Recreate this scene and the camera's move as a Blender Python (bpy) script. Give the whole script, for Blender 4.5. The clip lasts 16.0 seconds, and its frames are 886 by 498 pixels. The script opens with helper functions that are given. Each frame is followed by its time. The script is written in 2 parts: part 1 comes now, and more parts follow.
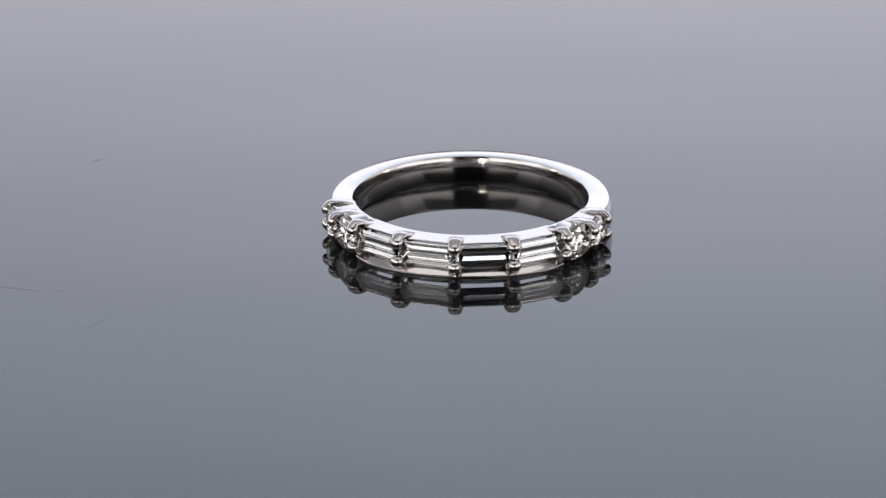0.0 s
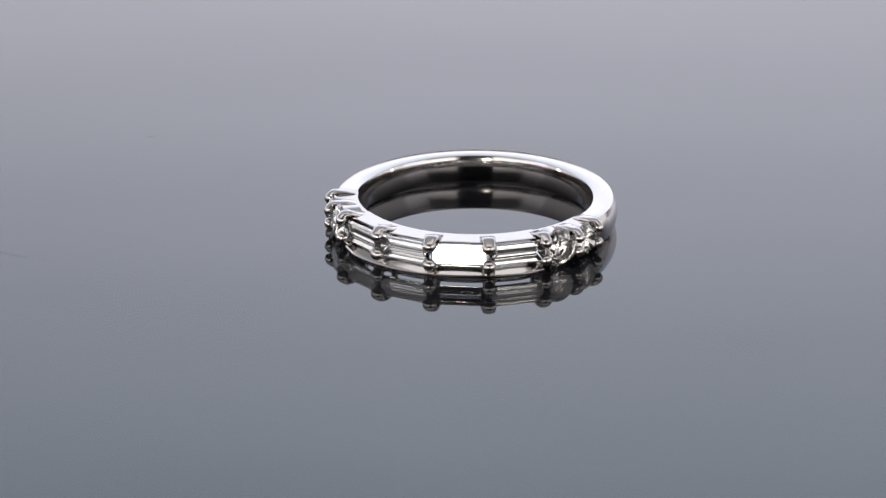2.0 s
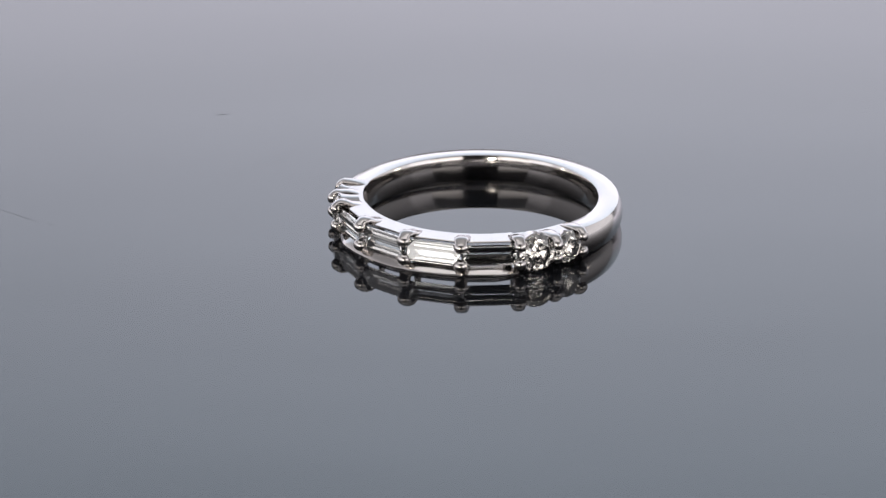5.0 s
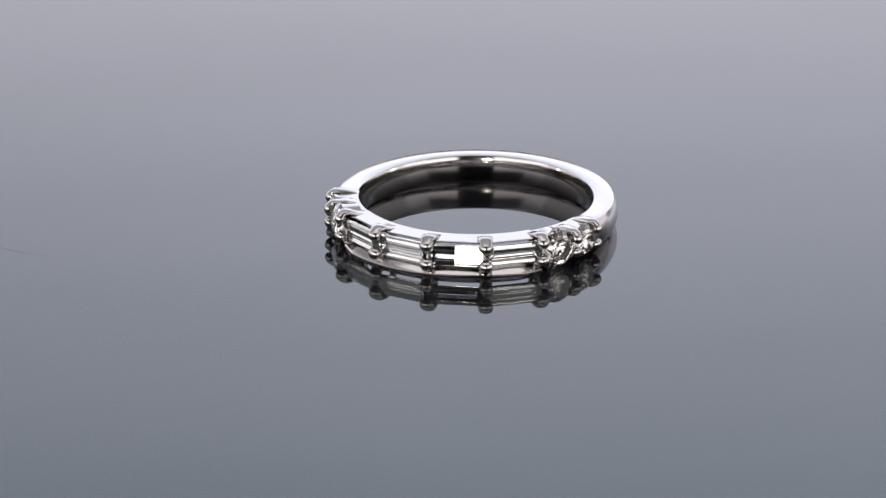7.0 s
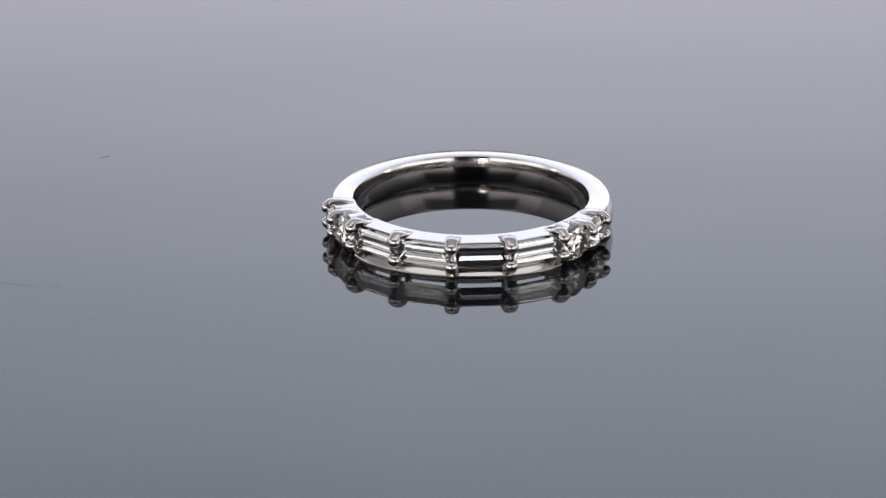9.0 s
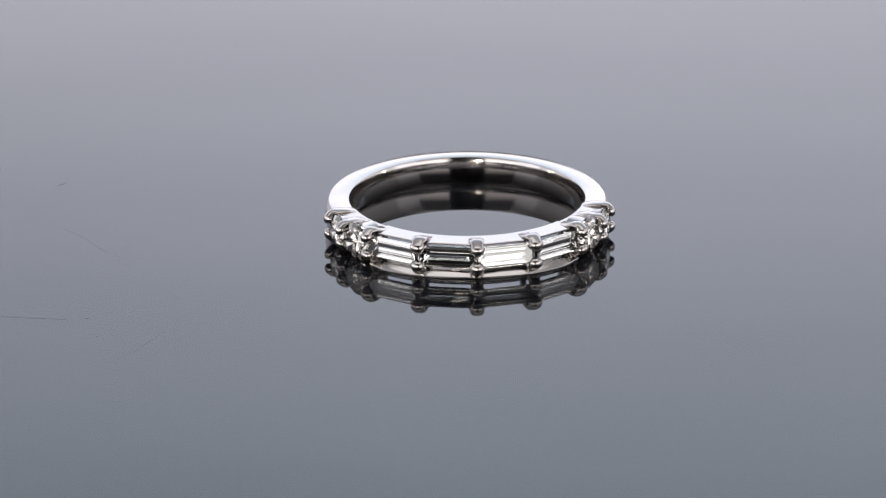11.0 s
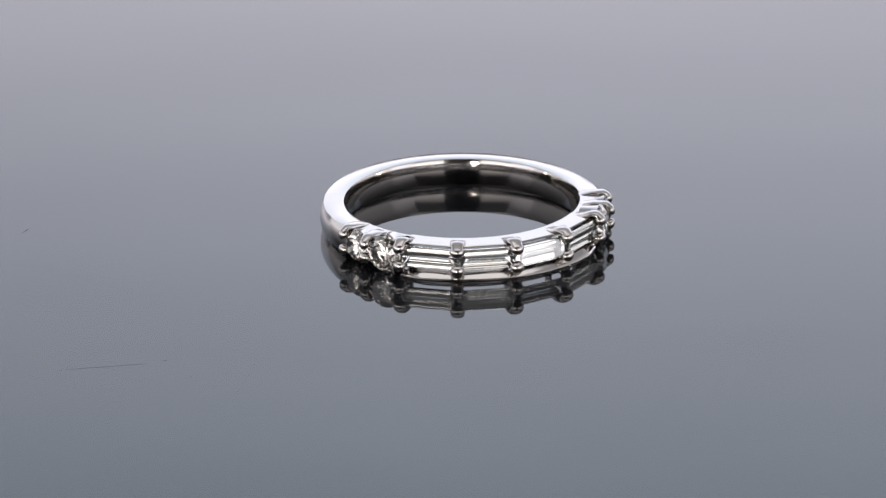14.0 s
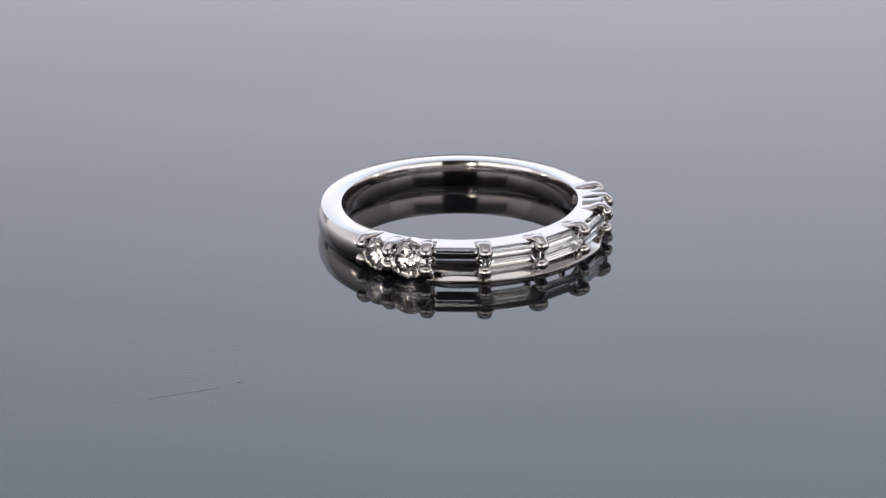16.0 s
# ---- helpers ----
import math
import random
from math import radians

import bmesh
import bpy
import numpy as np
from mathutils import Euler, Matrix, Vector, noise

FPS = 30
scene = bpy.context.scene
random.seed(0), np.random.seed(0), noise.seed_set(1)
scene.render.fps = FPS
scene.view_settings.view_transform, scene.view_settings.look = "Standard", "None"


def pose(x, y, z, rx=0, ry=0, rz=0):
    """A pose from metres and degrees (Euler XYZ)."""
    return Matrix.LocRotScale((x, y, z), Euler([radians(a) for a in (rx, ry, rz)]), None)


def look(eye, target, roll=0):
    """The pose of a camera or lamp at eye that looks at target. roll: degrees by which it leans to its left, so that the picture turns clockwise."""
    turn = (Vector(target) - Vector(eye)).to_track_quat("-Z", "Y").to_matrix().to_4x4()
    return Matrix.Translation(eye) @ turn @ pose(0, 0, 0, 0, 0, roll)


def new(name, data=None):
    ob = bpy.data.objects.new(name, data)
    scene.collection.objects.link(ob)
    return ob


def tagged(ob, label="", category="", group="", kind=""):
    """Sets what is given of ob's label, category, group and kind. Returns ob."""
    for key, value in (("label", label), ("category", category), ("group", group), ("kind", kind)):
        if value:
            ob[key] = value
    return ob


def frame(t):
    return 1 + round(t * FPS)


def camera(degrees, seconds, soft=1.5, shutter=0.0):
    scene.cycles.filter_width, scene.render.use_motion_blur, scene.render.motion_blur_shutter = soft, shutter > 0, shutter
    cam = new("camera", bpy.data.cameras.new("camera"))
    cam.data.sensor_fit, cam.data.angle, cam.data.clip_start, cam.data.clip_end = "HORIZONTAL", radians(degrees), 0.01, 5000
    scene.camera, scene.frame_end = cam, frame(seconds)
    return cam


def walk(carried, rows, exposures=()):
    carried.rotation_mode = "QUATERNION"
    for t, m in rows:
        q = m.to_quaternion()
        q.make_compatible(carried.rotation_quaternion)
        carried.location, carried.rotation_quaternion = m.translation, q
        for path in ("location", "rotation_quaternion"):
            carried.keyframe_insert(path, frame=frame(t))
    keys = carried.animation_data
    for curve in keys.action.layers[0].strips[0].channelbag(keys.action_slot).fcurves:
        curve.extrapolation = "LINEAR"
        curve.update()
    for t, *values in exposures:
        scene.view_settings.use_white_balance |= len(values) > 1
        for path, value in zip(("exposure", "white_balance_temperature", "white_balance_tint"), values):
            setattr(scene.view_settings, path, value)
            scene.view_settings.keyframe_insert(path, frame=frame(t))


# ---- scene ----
MM = 0.001
cam = camera(15.0, 16.0, soft=1.4)
# The camera stands still on its stand, a hand's length from the ring.
STAND = pose(0, -0.22543, 0.08684, 68.6345, 0.2472, 0.6419)
walk(cam, [(0.0, STAND), (16.0, STAND)], exposures=[(0.0, 0.0), (16.0, 0.0)])

# ---- how the turntable turns: one way, then back, at an even pace ----
RATE, TURN_BACK, EASE = 5.6845, 4.6259, 0.12


def turn_at(t):
    d = abs(t - TURN_BACK)
    if d < EASE:
        d = (d * d / EASE + EASE) / 2
    return RATE * (d - TURN_BACK)


RING_X, RING_Y = -0.923 * MM, 1.533 * MM

# ---- world and lamps: unseen glow panels stand as a small tent, open towards the camera ----
world = bpy.data.worlds.new("world")
scene.world = world
world.use_nodes = True
world.node_tree.nodes["Background"].inputs[0].default_value = (0.02, 0.02, 0.022, 1)


def lamp(name, eye, target, size, power, colour, tall=1.0):
    data = bpy.data.lights.new(name, "AREA")
    data.shape, data.size, data.size_y, data.energy, data.color = "ELLIPSE", size, size * tall, power, colour
    ob = new(name, data)
    ob.matrix_world = look(eye, target)
    return ob


lamp("spot_lamp", (-0.292, -1.46, 0.080), (0, 0, 0.01), 0.17, 4.6, (1.0, 0.95, 0.85), 2.4)


for side in (-1, 1):
    lamp("side_lamp", (side * 0.62, -0.02, 0.035), (0, 0, 0), 0.03, 0.12, (1.0, 0.9, 0.75))


# ---- materials ----
def material(name):
    m = bpy.data.materials.new(name)
    m.use_nodes = True
    nodes = m.node_tree.nodes
    return m, nodes, m.node_tree.links, nodes["Principled BSDF"]


def noise_node(nodes, links, scale, detail=4.0):
    co = nodes.new("ShaderNodeTexCoord")
    n = nodes.new("ShaderNodeTexNoise")
    n.inputs["Scale"].default_value, n.inputs["Detail"].default_value = scale, detail
    links.new(co.outputs["Object"], n.inputs["Vector"])
    return n


def ramp(nodes, links, source, low, high, a=0.3, b=0.7):
    r = nodes.new("ShaderNodeMapRange")
    r.inputs["From Min"].default_value, r.inputs["From Max"].default_value = a, b
    r.inputs["To Min"].default_value, r.inputs["To Max"].default_value = low, high
    links.new(source, r.inputs["Value"])
    return r.outputs["Result"]


def make_gold(name, rough, bump):
    m, nodes, links, bsdf = material(name)
    bsdf.inputs["Base Color"].default_value = (0.402, 0.377, 0.364, 1)
    bsdf.inputs["Metallic"].default_value = 1.0
    n = noise_node(nodes, links, 900.0)
    links.new(ramp(nodes, links, n.outputs["Fac"], rough * 0.6, rough * 1.5), bsdf.inputs["Roughness"])
    fine = noise_node(nodes, links, 2500.0, 2.0)
    b = nodes.new("ShaderNodeBump")
    b.inputs["Strength"].default_value, b.inputs["Distance"].default_value = bump, 0.00002
    links.new(fine.outputs["Fac"], b.inputs["Height"])
    links.new(b.outputs["Normal"], bsdf.inputs["Normal"])
    return m


def make_diamond(name, tint):
    m, nodes, links, bsdf = material(name)
    out = nodes["Material Output"]
    nodes.remove(bsdf)
    g = nodes.new("ShaderNodeBsdfGlass")
    g.inputs["Color"].default_value = (*tint, 1)
    g.inputs["Roughness"].default_value, g.inputs["IOR"].default_value = 0.0, 2.417
    links.new(g.outputs[0], out.inputs["Surface"])
    return m


def make_plate():
    m, nodes, links, bsdf = material("black_acrylic")
    bsdf.inputs["Base Color"].default_value = (0.006, 0.0065, 0.008, 1)
    bsdf.inputs["IOR"].default_value = 1.4
    n = noise_node(nodes, links, 45.0, 5.0)
    links.new(ramp(nodes, links, n.outputs["Fac"], 0.012, 0.03), bsdf.inputs["Roughness"])
    return m


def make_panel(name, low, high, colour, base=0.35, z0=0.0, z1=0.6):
    """An added, unseen panel whose glow is graded from its foot to its head."""
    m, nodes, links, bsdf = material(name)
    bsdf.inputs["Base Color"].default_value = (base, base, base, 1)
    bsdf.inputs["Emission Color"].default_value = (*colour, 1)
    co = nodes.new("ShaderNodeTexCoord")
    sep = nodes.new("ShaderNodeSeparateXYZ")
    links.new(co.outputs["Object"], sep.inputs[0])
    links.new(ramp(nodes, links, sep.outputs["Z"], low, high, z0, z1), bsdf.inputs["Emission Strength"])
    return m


def make_back_glow():
    """The unseen back panel: its glow is graded cooler and dimmer with height, dark at the foot, dim towards one side,
    faintly streaked.
    """
    m, nodes, links, bsdf = material("back_glow")
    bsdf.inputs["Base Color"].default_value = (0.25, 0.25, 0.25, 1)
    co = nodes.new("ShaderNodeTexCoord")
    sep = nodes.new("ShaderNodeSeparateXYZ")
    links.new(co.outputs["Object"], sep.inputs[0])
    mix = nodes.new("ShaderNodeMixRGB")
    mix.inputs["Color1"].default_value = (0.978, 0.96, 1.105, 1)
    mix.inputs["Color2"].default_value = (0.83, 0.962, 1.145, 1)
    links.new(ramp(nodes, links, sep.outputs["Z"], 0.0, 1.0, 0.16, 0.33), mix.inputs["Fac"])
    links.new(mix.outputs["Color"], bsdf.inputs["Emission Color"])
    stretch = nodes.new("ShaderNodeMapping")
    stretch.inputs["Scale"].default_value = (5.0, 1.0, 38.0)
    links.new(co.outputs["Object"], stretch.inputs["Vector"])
    glow_streak = nodes.new("ShaderNodeTexNoise")
    glow_streak.inputs["Scale"].default_value, glow_streak.inputs["Detail"].default_value = 1.0, 4.0
    links.new(stretch.outputs["Vector"], glow_streak.inputs["Vector"])
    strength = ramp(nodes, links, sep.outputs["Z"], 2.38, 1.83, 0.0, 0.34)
    # the dark foot is put into the glow to darken reflections under the band
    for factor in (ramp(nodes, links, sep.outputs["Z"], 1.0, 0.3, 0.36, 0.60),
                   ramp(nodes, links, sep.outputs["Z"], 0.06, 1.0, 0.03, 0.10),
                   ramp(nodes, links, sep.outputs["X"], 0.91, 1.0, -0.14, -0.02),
                   ramp(nodes, links, glow_streak.outputs["Fac"], 0.965, 1.03)):
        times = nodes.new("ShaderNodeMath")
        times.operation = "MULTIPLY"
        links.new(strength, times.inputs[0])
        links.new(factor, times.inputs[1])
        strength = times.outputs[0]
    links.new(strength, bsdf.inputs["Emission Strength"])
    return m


def make_plain(name, colour, rough, scale):
    m, nodes, links, bsdf = material(name)
    n = noise_node(nodes, links, scale)
    mix = nodes.new("ShaderNodeMixRGB")
    mix.inputs["Color1"].default_value = (*[c * 0.85 for c in colour], 1)
    mix.inputs["Color2"].default_value = (*[c * 1.15 for c in colour], 1)
    links.new(n.outputs["Fac"], mix.inputs["Fac"])
    links.new(mix.outputs["Color"], bsdf.inputs["Base Color"])
    bsdf.inputs["Roughness"].default_value = rough
    return m


GOLD = make_gold("white_gold", 0.125, 0.05)
CLAW_GOLD = make_gold("claw_white_gold", 0.16, 0.08)
DIAMOND = make_diamond("diamond", (0.995, 0.99, 0.98))
WARM_DIAMOND = make_diamond("round_diamond", (0.995, 0.982, 0.965))
PLATE = make_plate()
BACK_GLOW = make_back_glow()
# added side glow: bright copy lights the stones, dim copy darkens the band's reflection
SIDE_GLOW = make_panel("side_glow", 2.6, 0.6, (0.98, 0.97, 1.02), 0.06, 0.10, 0.55)
DIM_SIDE_GLOW = make_panel("dim_side_glow", 1.5, 0.4, (0.98, 0.97, 1.02), 0.06, 0.10, 0.55)
# added front glow, strong only low down, so mirrored stones stay dark
FRONT_GLOW = make_panel("front_glow", 3.2, 0.12, (1.0, 0.97, 0.95), 0.06, 0.10, 0.34)
# added overhead glow: bright over the front, dimmed at the back to darken reflections
TOP_GLOW = make_panel("top_glow", 1.5, 1.5, (1.0, 0.99, 1.0))
DIM_TOP_GLOW = make_panel("dim_top_glow", 0.4, 0.4, (1.0, 0.99, 1.0))
DARK_WALL = make_plain("dark_wall_paint", (0.10, 0.095, 0.09), 0.8, 3.0)
TABLE = make_plain("dark_table_laminate", (0.03, 0.03, 0.032), 0.5, 8.0)
FIBRE = make_plain("dark_fibre", (0.06, 0.06, 0.065), 0.6, 4000.0)
LINT = make_plain("grey_lint", (0.08, 0.08, 0.085), 0.8, 4000.0)


# ---- mesh helpers ----
def mesh_of(bm, name, mat, smooth=True, sharp=40.0):
    bmesh.ops.recalc_face_normals(bm, faces=bm.faces[:])
    me = bpy.data.meshes.new(name)
    if smooth:
        for e in bm.edges:
            if len(e.link_faces) == 2 and e.calc_face_angle(0.0) > radians(sharp):
                e.smooth = False
    for f in bm.faces:
        f.smooth = smooth
    bm.to_mesh(me)
    bm.free()
    me.materials.append(mat)
    return me


def part(name, bm, mat, parent, label="", smooth=True, sharp=40.0):
    ob = new(name, mesh_of(bm, name, mat, smooth, sharp))
    ob.parent = parent
    return tagged(ob, label)


def box_bm(x0, x1, y0, y1, z0, z1, bevel=0.0):
    bm = bmesh.new()
    bmesh.ops.create_cube(bm, size=1.0)
    for v in bm.verts:
        v.co = Vector(((x0 + x1) / 2 + v.co.x * (x1 - x0), (y0 + y1) / 2 + v.co.y * (y1 - y0), (z0 + z1) / 2 + v.co.z * (z1 - z0)))
    if bevel:
        bmesh.ops.bevel(bm, geom=bm.edges[:], offset=bevel, segments=2, affect="EDGES")
    return bm


def polar(phi, r, z):
    """A point of the ring in its own space: degrees from its front, millimetres."""
    a = radians(phi)
    return Vector((r * math.sin(a), -r * math.cos(a), z)) * MM


def sweep(sections, closed=False, caps=True):
    """A skin over rows of points, each row a closed loop."""
    bm = bmesh.new()
    rows = [[bm.verts.new(p) for p in s] for s in sections]
    n = len(rows[0])
    pairs = list(zip(rows, rows[1:])) + ([(rows[-1], rows[0])] if closed else [])
    for a, b in pairs:
        for i in range(n):
            bm.faces.new((a[i], a[(i + 1) % n], b[(i + 1) % n], b[i]))
    if caps and not closed:
        bm.faces.new(rows[0])
        bm.faces.new(rows[-1])
    return bm


def outward(phi, r, z):
    """The frame of a stone: x along the ring, y up, z out of the ring."""
    a = radians(phi)
    m = Matrix(((math.cos(a), 0, math.sin(a)), (math.sin(a), 0, -math.cos(a)), (0, 1, 0))).to_4x4()
    m.translation = polar(phi, r, z)
    return m


# ---- the setting ----
def structure(name, bm, mat, label):
    ob = new(name, mesh_of(bm, name, mat, False))
    return tagged(ob, label, name.split("_")[0], kind="structure")


def build_setting():
    structure("floor", box_bm(-1.6, 1.6, -2.0, 1.2, -0.06, -0.010), TABLE, "dark laminate table surface under the turntable")
    structure("wall_north", box_bm(-0.7, 0.7, 0.62, 0.64, -0.0099, 0.9), BACK_GLOW, "unseen glowing white panel that the black disc mirrors")
    # unseen side and overhead glow panels, added to shape light on the ring
    structure("wall_west", box_bm(-0.72, -0.7, -0.2, 0.62, -0.0099, 0.9), DIM_SIDE_GLOW, "unseen side panel, added with a dim white glow")
    structure("wall_east", box_bm(0.7, 0.72, -0.2, 0.62, -0.0099, 0.9), DIM_SIDE_GLOW, "unseen side panel, added with a dim white glow")
    structure("ceiling_cloth", box_bm(-0.7, 0.7, -0.55, -0.02, 0.902, 0.92), TOP_GLOW, "unseen glowing white panel overhead, added to light the ring")
    structure("ceiling_cover", box_bm(-0.7, 0.7, -0.019, 0.62, 0.902, 0.92), DIM_TOP_GLOW, "unseen overhead panel at the back, added with a dimmer white glow")
    # added front panels; the gap between them keeps the middle of reflections dark
    label = "unseen glowing front panel beside the opening, added to light the stones"
    structure("wall_front_west", box_bm(-0.7, -0.2, -0.62, -0.60, -0.0099, 0.9), FRONT_GLOW, label)
    structure("wall_front_east", box_bm(0.2, 0.7, -0.62, -0.60, -0.0099, 0.9), FRONT_GLOW, label)
    structure("wall_side_west", box_bm(-0.72, -0.7, -0.62, -0.202, -0.0099, 0.9), SIDE_GLOW, "unseen glowing white side panel, added to light the stones")
    structure("wall_side_east", box_bm(0.7, 0.72, -0.62, -0.202, -0.0099, 0.9), SIDE_GLOW, "unseen glowing white side panel, added to light the stones")
    structure("wall_south", box_bm(-1.6, 1.6, -2.02, -2.0, -0.06, 1.8), DARK_WALL, "dark painted wall of the dim studio")
    structure("wall_room_west", box_bm(-1.62, -1.6, -2.0, 1.2, -0.06, 1.8), DARK_WALL, "dark painted wall of the dim studio")
    structure("wall_room_east", box_bm(1.6, 1.62, -2.0, 1.2, -0.06, 1.8), DARK_WALL, "dark painted wall of the dim studio")
    structure("wall_room_north", box_bm(-1.6, 1.6, 1.2, 1.22, -0.06, 1.8), DARK_WALL, "dark painted wall of the dim studio")
    structure("ceiling", box_bm(-1.6, 1.6, -2.0, 1.2, 1.802, 1.82), DARK_WALL, "dark ceiling of the dim studio")


def build_turntable():
    thing = tagged(new("turntable"), "round glossy black acrylic turntable that turns slowly", "turntable")
    profile = [(0.0, 0.0), (0.1592, 0.0), (0.16, -0.0008), (0.16, -0.0062), (0.1592, -0.007), (0.0, -0.007)]
    bm = bmesh.new()
    seg = 128
    top = bm.verts.new((0, 0, 0))
    low = bm.verts.new((0, 0, -0.007))
    rows = [[bm.verts.new((r * math.cos(2 * math.pi * k / seg), r * math.sin(2 * math.pi * k / seg), z)) for k in range(seg)] for r, z in profile[1:-1]]
    for k in range(seg):
        j = (k + 1) % seg
        bm.faces.new((top, rows[0][k], rows[0][j]))
        bm.faces.new((low, rows[-1][j], rows[-1][k]))
        for a, b in zip(rows, rows[1:]):
            bm.faces.new((a[k], b[k], b[j], a[j]))
    part("disc", bm, PLATE, thing, "mirror-glossy black acrylic disc", True, 30)
    bm = bmesh.new()
    bmesh.ops.create_cone(bm, cap_ends=True, segments=64, radius1=0.06, radius2=0.06, depth=0.003, matrix=Matrix.Translation((0, 0, -0.0085)))
    part("foot", bm, TABLE, thing, "", True, 30)
    for points, width in (([(-27.8, -19.1), (-26.4, -17.7), (-25.7, -16.7), (-24.9, -15.7), (-24.2, -14.7)], 0.0022),
                          ([(-32.5, 9.5), (-30.9, 8.2), (-29.9, 6.1), (-28.6, 4.2), (-27.0, 0.6), (-25.2, -1.7)], 0.0022),
                          ([(-32.2, 3.0), (-31.6, -0.2), (-31.1, -1.9)], 0.0022),
                          ([(-21.1, 7.8), (-20.4, 8.5), (-19.1, 10.9)], 0.0022),
                          ([(-22.3, -0.6), (-21.9, 2.0), (-21.5, 4.7), (-19.9, 8.9)], 0.0022)):
        part("scratch", strand_bm(points, width), LINT, thing, "faint dull scratch")
    return thing


# ---- the ring ----
MID = -5.837
STATIONS = [MID + s for s in (-73.25, -60.44, -45.07, -22.675, 0.0, 22.675, 45.07, 60.44, 73.25)]
INNER, SAG = 8.369, 0.131     # the inner face is domed: its rims stand back by SAG


def smoothstep(a, b, x):
    x = min(1.0, max(0.0, (x - a) / (b - a)))
    return x * x * (3 - 2 * x)


def band_section(phi):
    off = abs((phi - MID + 180) % 360 - 180)
    k = 1.0 - smoothstep(73.0, 100.0, off)         # rises a little towards the stones
    out = 10.24
    top = 2.10 + 0.14 * k
    low = 0.66 - 0.36 * smoothstep(45.0, 52.0, off) - 0.30 * smoothstep(66.0, 92.0, off)
    crown = 0.29
    pts = []
    b = 0.035
    # the inner face, lightly domed, then the flat rim, then the rounded outer face
    for i in range(9):
        u = -1 + i / 4
        pts.append((INNER + SAG * u * u, low + b + (top - low - 2 * b) * (u + 1) / 2))
    pts += [(INNER + SAG + b * 0.35, top - b * 0.3), (INNER + SAG + b, top)]
    pts += [(out - crown - b, top), (out - crown - b * 0.3, top - b * 0.35)]
    for i in range(9):
        u = 1 - i / 4
        pts.append((out - crown * abs(u) ** 2.2, low + b + (top - low - 2 * b) * (u + 1) / 2))
    pts += [(out - crown - b * 0.3, low + b * 0.35), (out - crown - b, low), (INNER + SAG + b, low), (INNER + SAG + b * 0.35, low + b * 0.3)]
    return [polar(phi, r, z) for r, z in pts]


def rail_bm(a, b, z0, z1, radius, back=8.46):
    """A straight-fronted rail over one stone, from angle a to b."""
    mid, half = (a + b) / 2, (b - a) / 2
    rows = []
    for i in range(13):
        phi = a + (b - a) * i / 12
        front = radius * math.cos(radians(half)) / math.cos(radians(phi - mid))
        e = 0.05
        rows.append([polar(phi, r, z) for r, z in ((back, z0), (front - e, z0), (front, z0 + e), (front, z1 - e), (front - e, z1), (back, z1))])
    return sweep(rows)


def ledge_bm(a, b, first, last):
    """The lower rail under one stone: it stands on the disc and its face leans back up to the stone."""
    rows = []
    for i in range(17):
        phi = a + (b - a) * i / 16
        face = ((10.62, 0.015), (10.66, 0.03), (10.67, 0.06), (10.65, 0.10), (10.50, 0.25), (10.32, 0.41), (10.16, 0.54), (10.04, 0.62), (9.94, 0.65))
        # the outermost ends run in under the cups
        draw = 0.30 * ((1 - smoothstep(0.0, 0.45, i / 16)) if first else 0.0) + 0.30 * (smoothstep(0.55, 1.0, i / 16) if last else 0.0)
        rows.append([polar(phi, 8.60, 0.015)] + [polar(phi, r - draw, z) for r, z in face] + [polar(phi, 8.60, 0.66)])
    return sweep(rows)


def tube(points, widths, heights, phi, seg=14):
    """A claw: rounded sections along a path of (along, out, up) in millimetres at angle phi."""
    a = radians(phi)
    side = Vector((math.cos(a), math.sin(a), 0))
    way_out = Vector((math.sin(a), -math.cos(a), 0))
    up = Vector((0, 0, 1))
    path = [way_out * r + up * z + side * s for s, r, z in points]
    rows = []
    for i, p in enumerate(path):
        way = (path[min(i + 1, len(path) - 1)] - path[max(i - 1, 0)]).normalized()
        nrm = side.cross(way).normalized()
        row = []
        for k in range(seg):
            t = 2 * math.pi * k / seg
            c, s = math.cos(t), math.sin(t)
            box = 0.45 + 0.11 * min(i, 5)            # a squared arm that grows into a round bead
            c = math.copysign(abs(c) ** box, c)
            s = math.copysign(abs(s) ** box, s)
            row.append((p + side * (widths[i] * c) + nrm * (heights[i] * s)) * MM)
        rows.append(row)
    return sweep(rows)


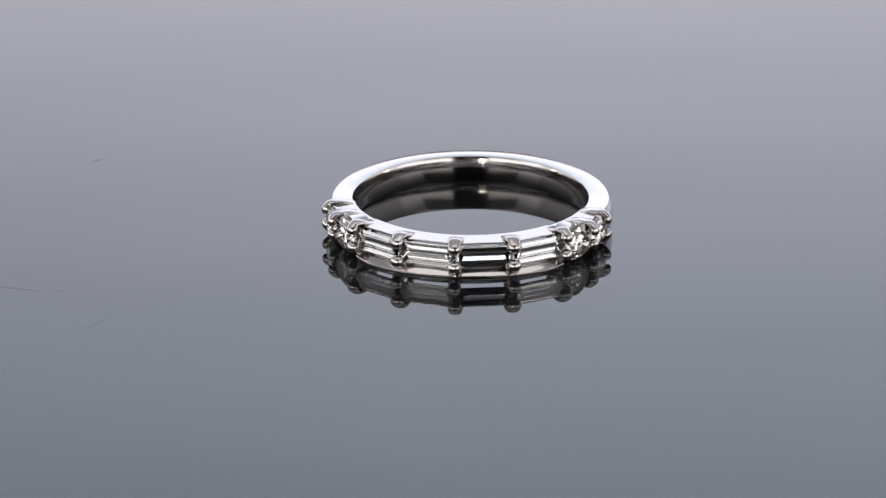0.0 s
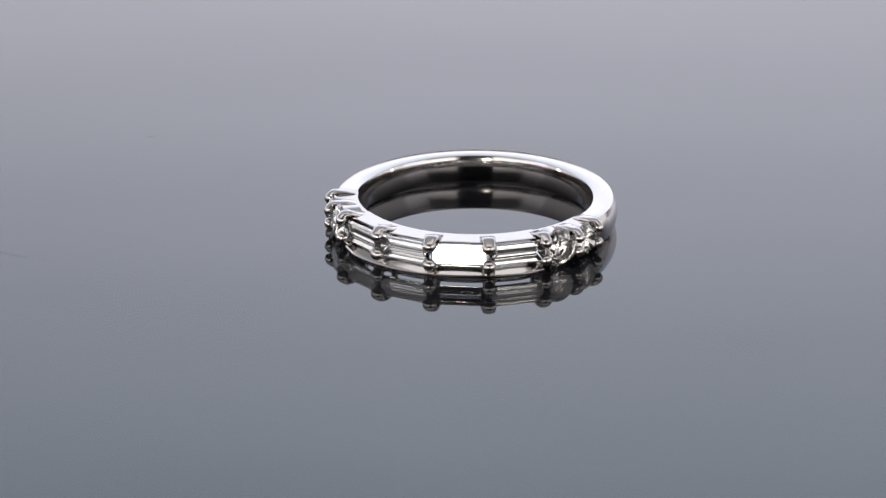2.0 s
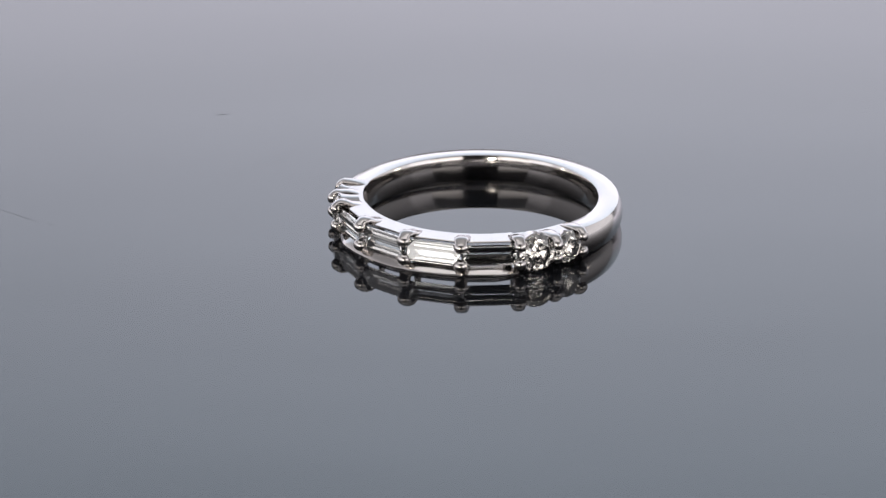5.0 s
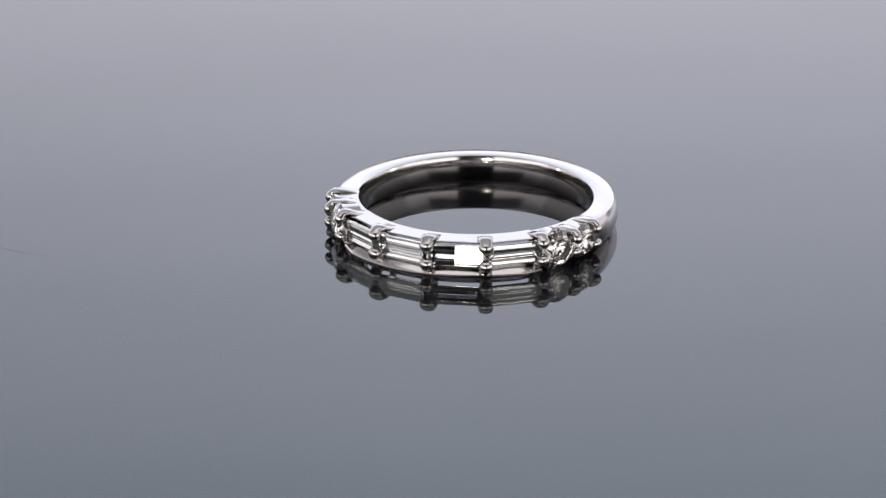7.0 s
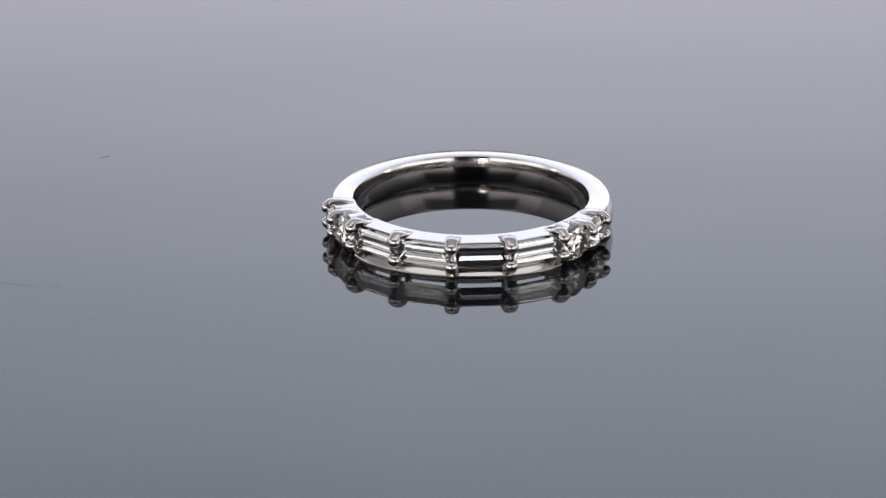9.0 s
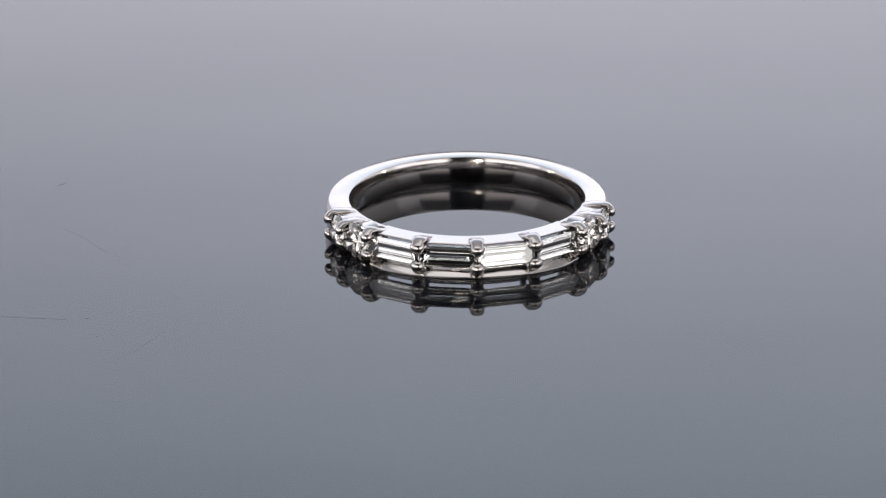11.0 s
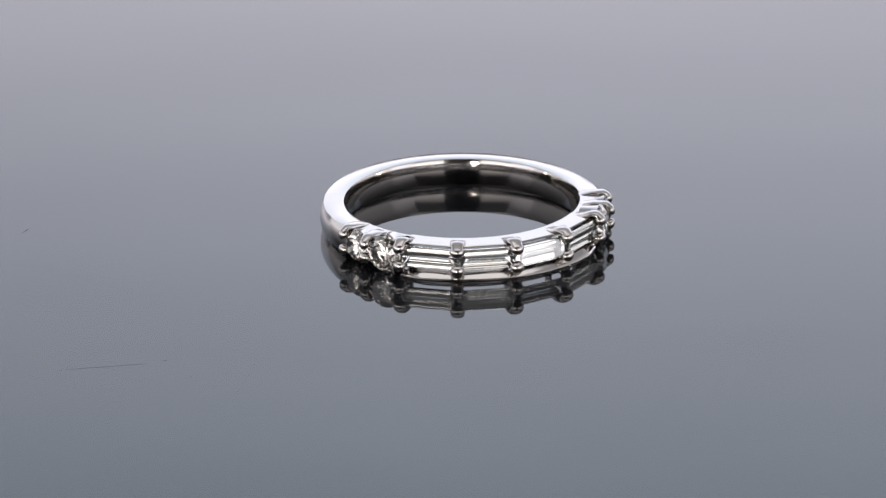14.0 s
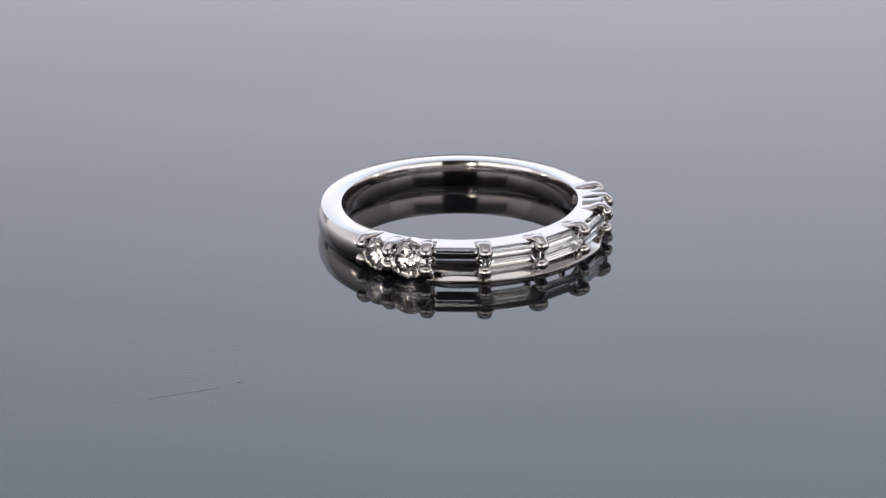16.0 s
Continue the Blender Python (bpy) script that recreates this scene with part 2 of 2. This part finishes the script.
def claw_bm(phi, high, size, centre, flip, reach=10.69):
    """A claw that runs over the rail and ends in a rounded bead on the stone. high: the bead's height."""
    h = abs(high - centre)
    rail = 2.36 if not flip else 0.55
    lift = abs(rail - centre)
    pts = [(0, 8.62, lift - 0.16), (0, 8.85, lift - 0.08), (0, 9.5, lift + 0.03), (0, 10.02, h + 0.31), (0, 10.36, h + 0.30), (0, 10.47, h + 0.27)]
    if flip:                                         # the lower arm springs from the thin lower rail
        pts[:3] = [(0, 9.30, lift - 0.10), (0, 9.45, lift - 0.04), (0, 9.75, lift + 0.06)]
    w = [0.50, 0.58, 0.56, 0.52, 0.50, 0.47]
    t = [0.10, 0.14, 0.16, 0.21, 0.25, 0.26]
    for k in (0.22, 0.32, 0.45, 0.6, 0.75, 0.88, 0.96, 1.0):
        pts.append((0, 10.44 + 0.44 * k, h + 0.30 - 0.80 * k))
        w.append(0.52 * max(0.08, math.sqrt(max(0.0, 1 - (2 * k - 1) ** 2))))
        t.append(0.45 * max(0.08, math.sqrt(max(0.0, 1 - (2 * k - 1) ** 2))))
    pts = [(s, r + (reach - 10.69), z) for s, r, z in pts]
    w, t = [x * size for x in w], [x * size for x in t]
    sign = -1 if flip else 1
    return tube([(s, r, centre + sign * z) for s, r, z in pts], w, t, phi)


def round_brilliant(diameter):
    """Table, stars, kites, upper halves, girdle, lower halves and pavilion mains."""
    R = diameter / 2
    crown, pavilion = math.tan(radians(34.0)), math.tan(radians(42.0))
    pts = [(0, 0, -0.03 * R - pavilion * R)]
    for k in range(8):
        a = math.pi / 4 * k
        b = a + math.pi / 8
        table = 0.58 / math.cos(math.pi / 8)
        pts.append((table * R * math.cos(a), table * R * math.sin(a), 0.025 * R + (1 - table) * R * crown * 1.13))
        pts.append((0.81 * R * math.cos(b), 0.81 * R * math.sin(b), 0.025 * R + 0.19 * R * crown * 1.09))
        pts.append((0.26 * R * math.cos(b), 0.26 * R * math.sin(b), -0.03 * R - 0.755 * R * pavilion))
    for k in range(16):
        a = math.pi / 8 * k
        for z in (0.025, -0.03):
            pts.append((R * math.cos(a), R * math.sin(a), z * R))
    return hull(pts)


def baguette(length, width, angles):
    """A step-cut stone: a wide table, girdle, three pavilion steps of the given angles and a keel."""
    steps, depth = [(0.79, 0.10), (1.0, 0.02), (1.0, -0.02)], -0.02
    for near, far, angle in zip((1.0, 0.74, 0.40), (0.74, 0.40, 0.04), angles):
        depth -= (near - far) / 2 * math.tan(radians(angle))
        steps.append((far, depth))
    pts = []
    for k, z in steps:
        inset = (1 - k) * width / 2
        for sx in (-1, 1):
            for sy in (-1, 1):
                pts.append((sx * (length / 2 - inset), sy * width / 2 * k, z * width))
            if z < -0.05:                            # each end step is split by a ridge
                pts.append((sx * (length / 2 - inset * 0.82), 0, z * width))
    return hull(pts)


def hull(pts):
    bm = bmesh.new()
    for p in pts:
        bm.verts.new(Vector(p) * MM)
    made = bmesh.ops.convex_hull(bm, input=bm.verts[:])
    bmesh.ops.delete(bm, geom=[g for g in made["geom_interior"] if g.is_valid], context="VERTS")
    bmesh.ops.dissolve_limit(bm, angle_limit=radians(0.5), verts=bm.verts[:], edges=bm.edges[:])
    return bm


def collar_bm(diameter):
    """The cup under a round stone, its axis out of the ring."""
    rows = []
    R = diameter / 2
    # outer wall from the bore outwards, lip, then the seat inside; flattened towards the bore
    for r, z, flat in ((R * 0.96, -1.42, 0.88), (R * 0.98, -0.75, 0.90), (R * 1.0, -0.30, 0.95), (R * 1.03, -0.10, 1.0), (R * 1.01, -0.04, 1.0), (R * 0.93, -0.07, 1.0), (R * 0.5, -0.85, 0.9)):
        rows.append([Vector((r * math.cos(2 * math.pi * k / 40), r * flat * math.sin(2 * math.pi * k / 40), z)) * MM for k in range(40)])
    return sweep(rows, closed=True)


def build_ring():
    ring = tagged(new("ring"), "polished white gold ring set with baguette and round diamonds", "ring")
    angles = [MID + 72.0 + 1.5 * k for k in range(145)]
    part("band", sweep([band_section(a) for a in angles]), GOLD, ring, "polished white gold band", True, 28)
    centre = 1.49
    for i in range(2, 6):
        a, b = STATIONS[i], STATIONS[i + 1]
        part("rail", rail_bm(a, b, 2.26, 2.40, 10.12), GOLD, ring, "", True, 28)
        part("lower_rail", ledge_bm(a, b, i == 2, i == 5), GOLD, ring, "", True, 28)
        stone = part("baguette_diamond", baguette(4.02, 1.52, {3: (52, 38, 32), 4: (52, 38, 26)}.get(i, (52, 42, 38))), DIAMOND, ring, "clear step-cut baguette diamond", False)
        # one stone sits a little tilted in its seat and flashes as it passes the lamp
        stone.matrix_local = outward((a + b) / 2, 10.26, 1.51) @ pose(0, 0, 0, -12.2 if i == 4 else 0.6 * (i - 3))
    for i, d in ((0, 2.28), (1, 2.7), (6, 2.7), (7, 2.28)):
        a, b = STATIONS[i], STATIONS[i + 1]
        phi = (a + b) / 2
        z = 1.35 if d > 2.3 else 1.32
        part("rail", rail_bm(a, b, 2.02, 2.32, 9.95), GOLD, ring, "", True, 28)
        part("rail", rail_bm(a, b, 0.20, 0.55, 9.95), GOLD, ring, "", True, 28)
        collar = part("collar", collar_bm(d), GOLD, ring, "white gold cup under the stone", True, 28)
        collar.matrix_local = outward(phi, 10.22, z)
        stone = part("round_diamond", round_brilliant(d), WARM_DIAMOND, ring, "faceted round brilliant diamond", False)
        stone.matrix_local = outward(phi, 10.24, z) @ pose(0, 0, 0, 0, 0, 13 * i)
    for phi in STATIONS[1:-1]:
        # a post between the rails, behind the stones
        rows = []
        for d in (-1.3, -0.7, 0.0, 0.7, 1.3):
            out = 9.02 - 0.05 * d * d
            rows.append([polar(phi + d, r, z) for r, z in ((8.70, 0.62), (out, 0.62), (out, 2.28), (8.70, 2.28), (8.66, 1.45))])
        part("post", sweep(rows), GOLD, ring, "", True, 28)
    for i, phi in enumerate(STATIONS):
        size = {0: 0.8, 1: 0.8, 2: 0.9, 6: 0.9, 7: 0.8, 8: 0.8}.get(i, 1.0)
        hi = {0: 2.07, 1: 2.03, 7: 2.03, 8: 2.07}.get(i, 2.28)
        lo = {0: 0.63, 1: 0.72, 7: 0.72, 8: 0.63}.get(i, 0.71)
        for high, flip in ((hi, False), (lo, True)):
            part("claw", claw_bm(phi, high, size, centre, flip, 10.5 if i in (0, 8) else 10.69), CLAW_GOLD, ring, "rounded white gold claw", True, 38)
    return ring


# ---- dust on the disc ----
def strand_bm(points, radius):
    rows = []
    for i, (x, y) in enumerate(points):
        x0, y0 = points[max(i - 1, 0)]
        x1, y1 = points[min(i + 1, len(points) - 1)]
        way = Vector((x1 - x0, y1 - y0, 0)).normalized()
        side = Vector((-way.y, way.x, 0))
        r = radius * (0.35 if i in (0, len(points) - 1) else 1.0)
        rows.append([(Vector((x, y, radius)) + side * (r * math.cos(k * math.pi / 3)) + Vector((0, 0, r * math.sin(k * math.pi / 3)))) * MM for k in range(6)])
    return sweep(rows)


def strand(name, points, radius, mat, label):
    x0, y0 = points[0]
    bm = strand_bm([(x - x0, y - y0) for x, y in points], radius)
    ob = tagged(new(name, mesh_of(bm, name, mat)), label, "fibre")
    return ob, Matrix.Translation((x0 * MM, y0 * MM, 0))


def build_dust():
    made = [strand("fibre", [(-36.0, -9.9), (-34.6, -10.2), (-33.3, -10.62), (-31.9, -11.0), (-31.1, -11.25), (-30.4, -11.42)], 0.0055, FIBRE, "thin dark hair-like fibre lying on the black disc"),
            strand("fibre", [(-29.35, -11.45), (-29.15, -11.48), (-28.95, -11.50)], 0.010, FIBRE, "short dark speck of fibre on the black disc"),
            strand("lint", [(-24.3, -14.75), (-24.2, -14.7), (-24.1, -14.69)], 0.009, LINT, "tiny grey speck of lint on the black disc"),
            strand("lint", [(-28.8, -14.72), (-28.69, -14.7), (-28.6, -14.7)], 0.008, LINT, "tiny grey speck of lint on the black disc"),
            strand("lint", [(-29.7, 14.7), (-29.3, 15.0), (-28.9, 15.4)], 0.010, LINT, "short grey thread of lint on the black disc")]
    return made


build_setting()
turntable = build_turntable()
ring = build_ring()
dust = build_dust()


def motions():
    times = sorted([0.5 * k for k in range(33)] + [4.2, 4.4, 4.6, 4.7, 4.8, 5.2])
    walk(turntable, [(t, pose(0, 0, 0, 0, 0, turn_at(t))) for t in times])
    spin = Matrix.Translation((RING_X, RING_Y, 0))
    walk(ring, [(t, pose(0, 0, 0, 0, 0, turn_at(t)) @ spin) for t in times])
    for ob, place in dust:
        walk(ob, [(t, pose(0, 0, 0, 0, 0, turn_at(t)) @ place) for t in times])


motions()
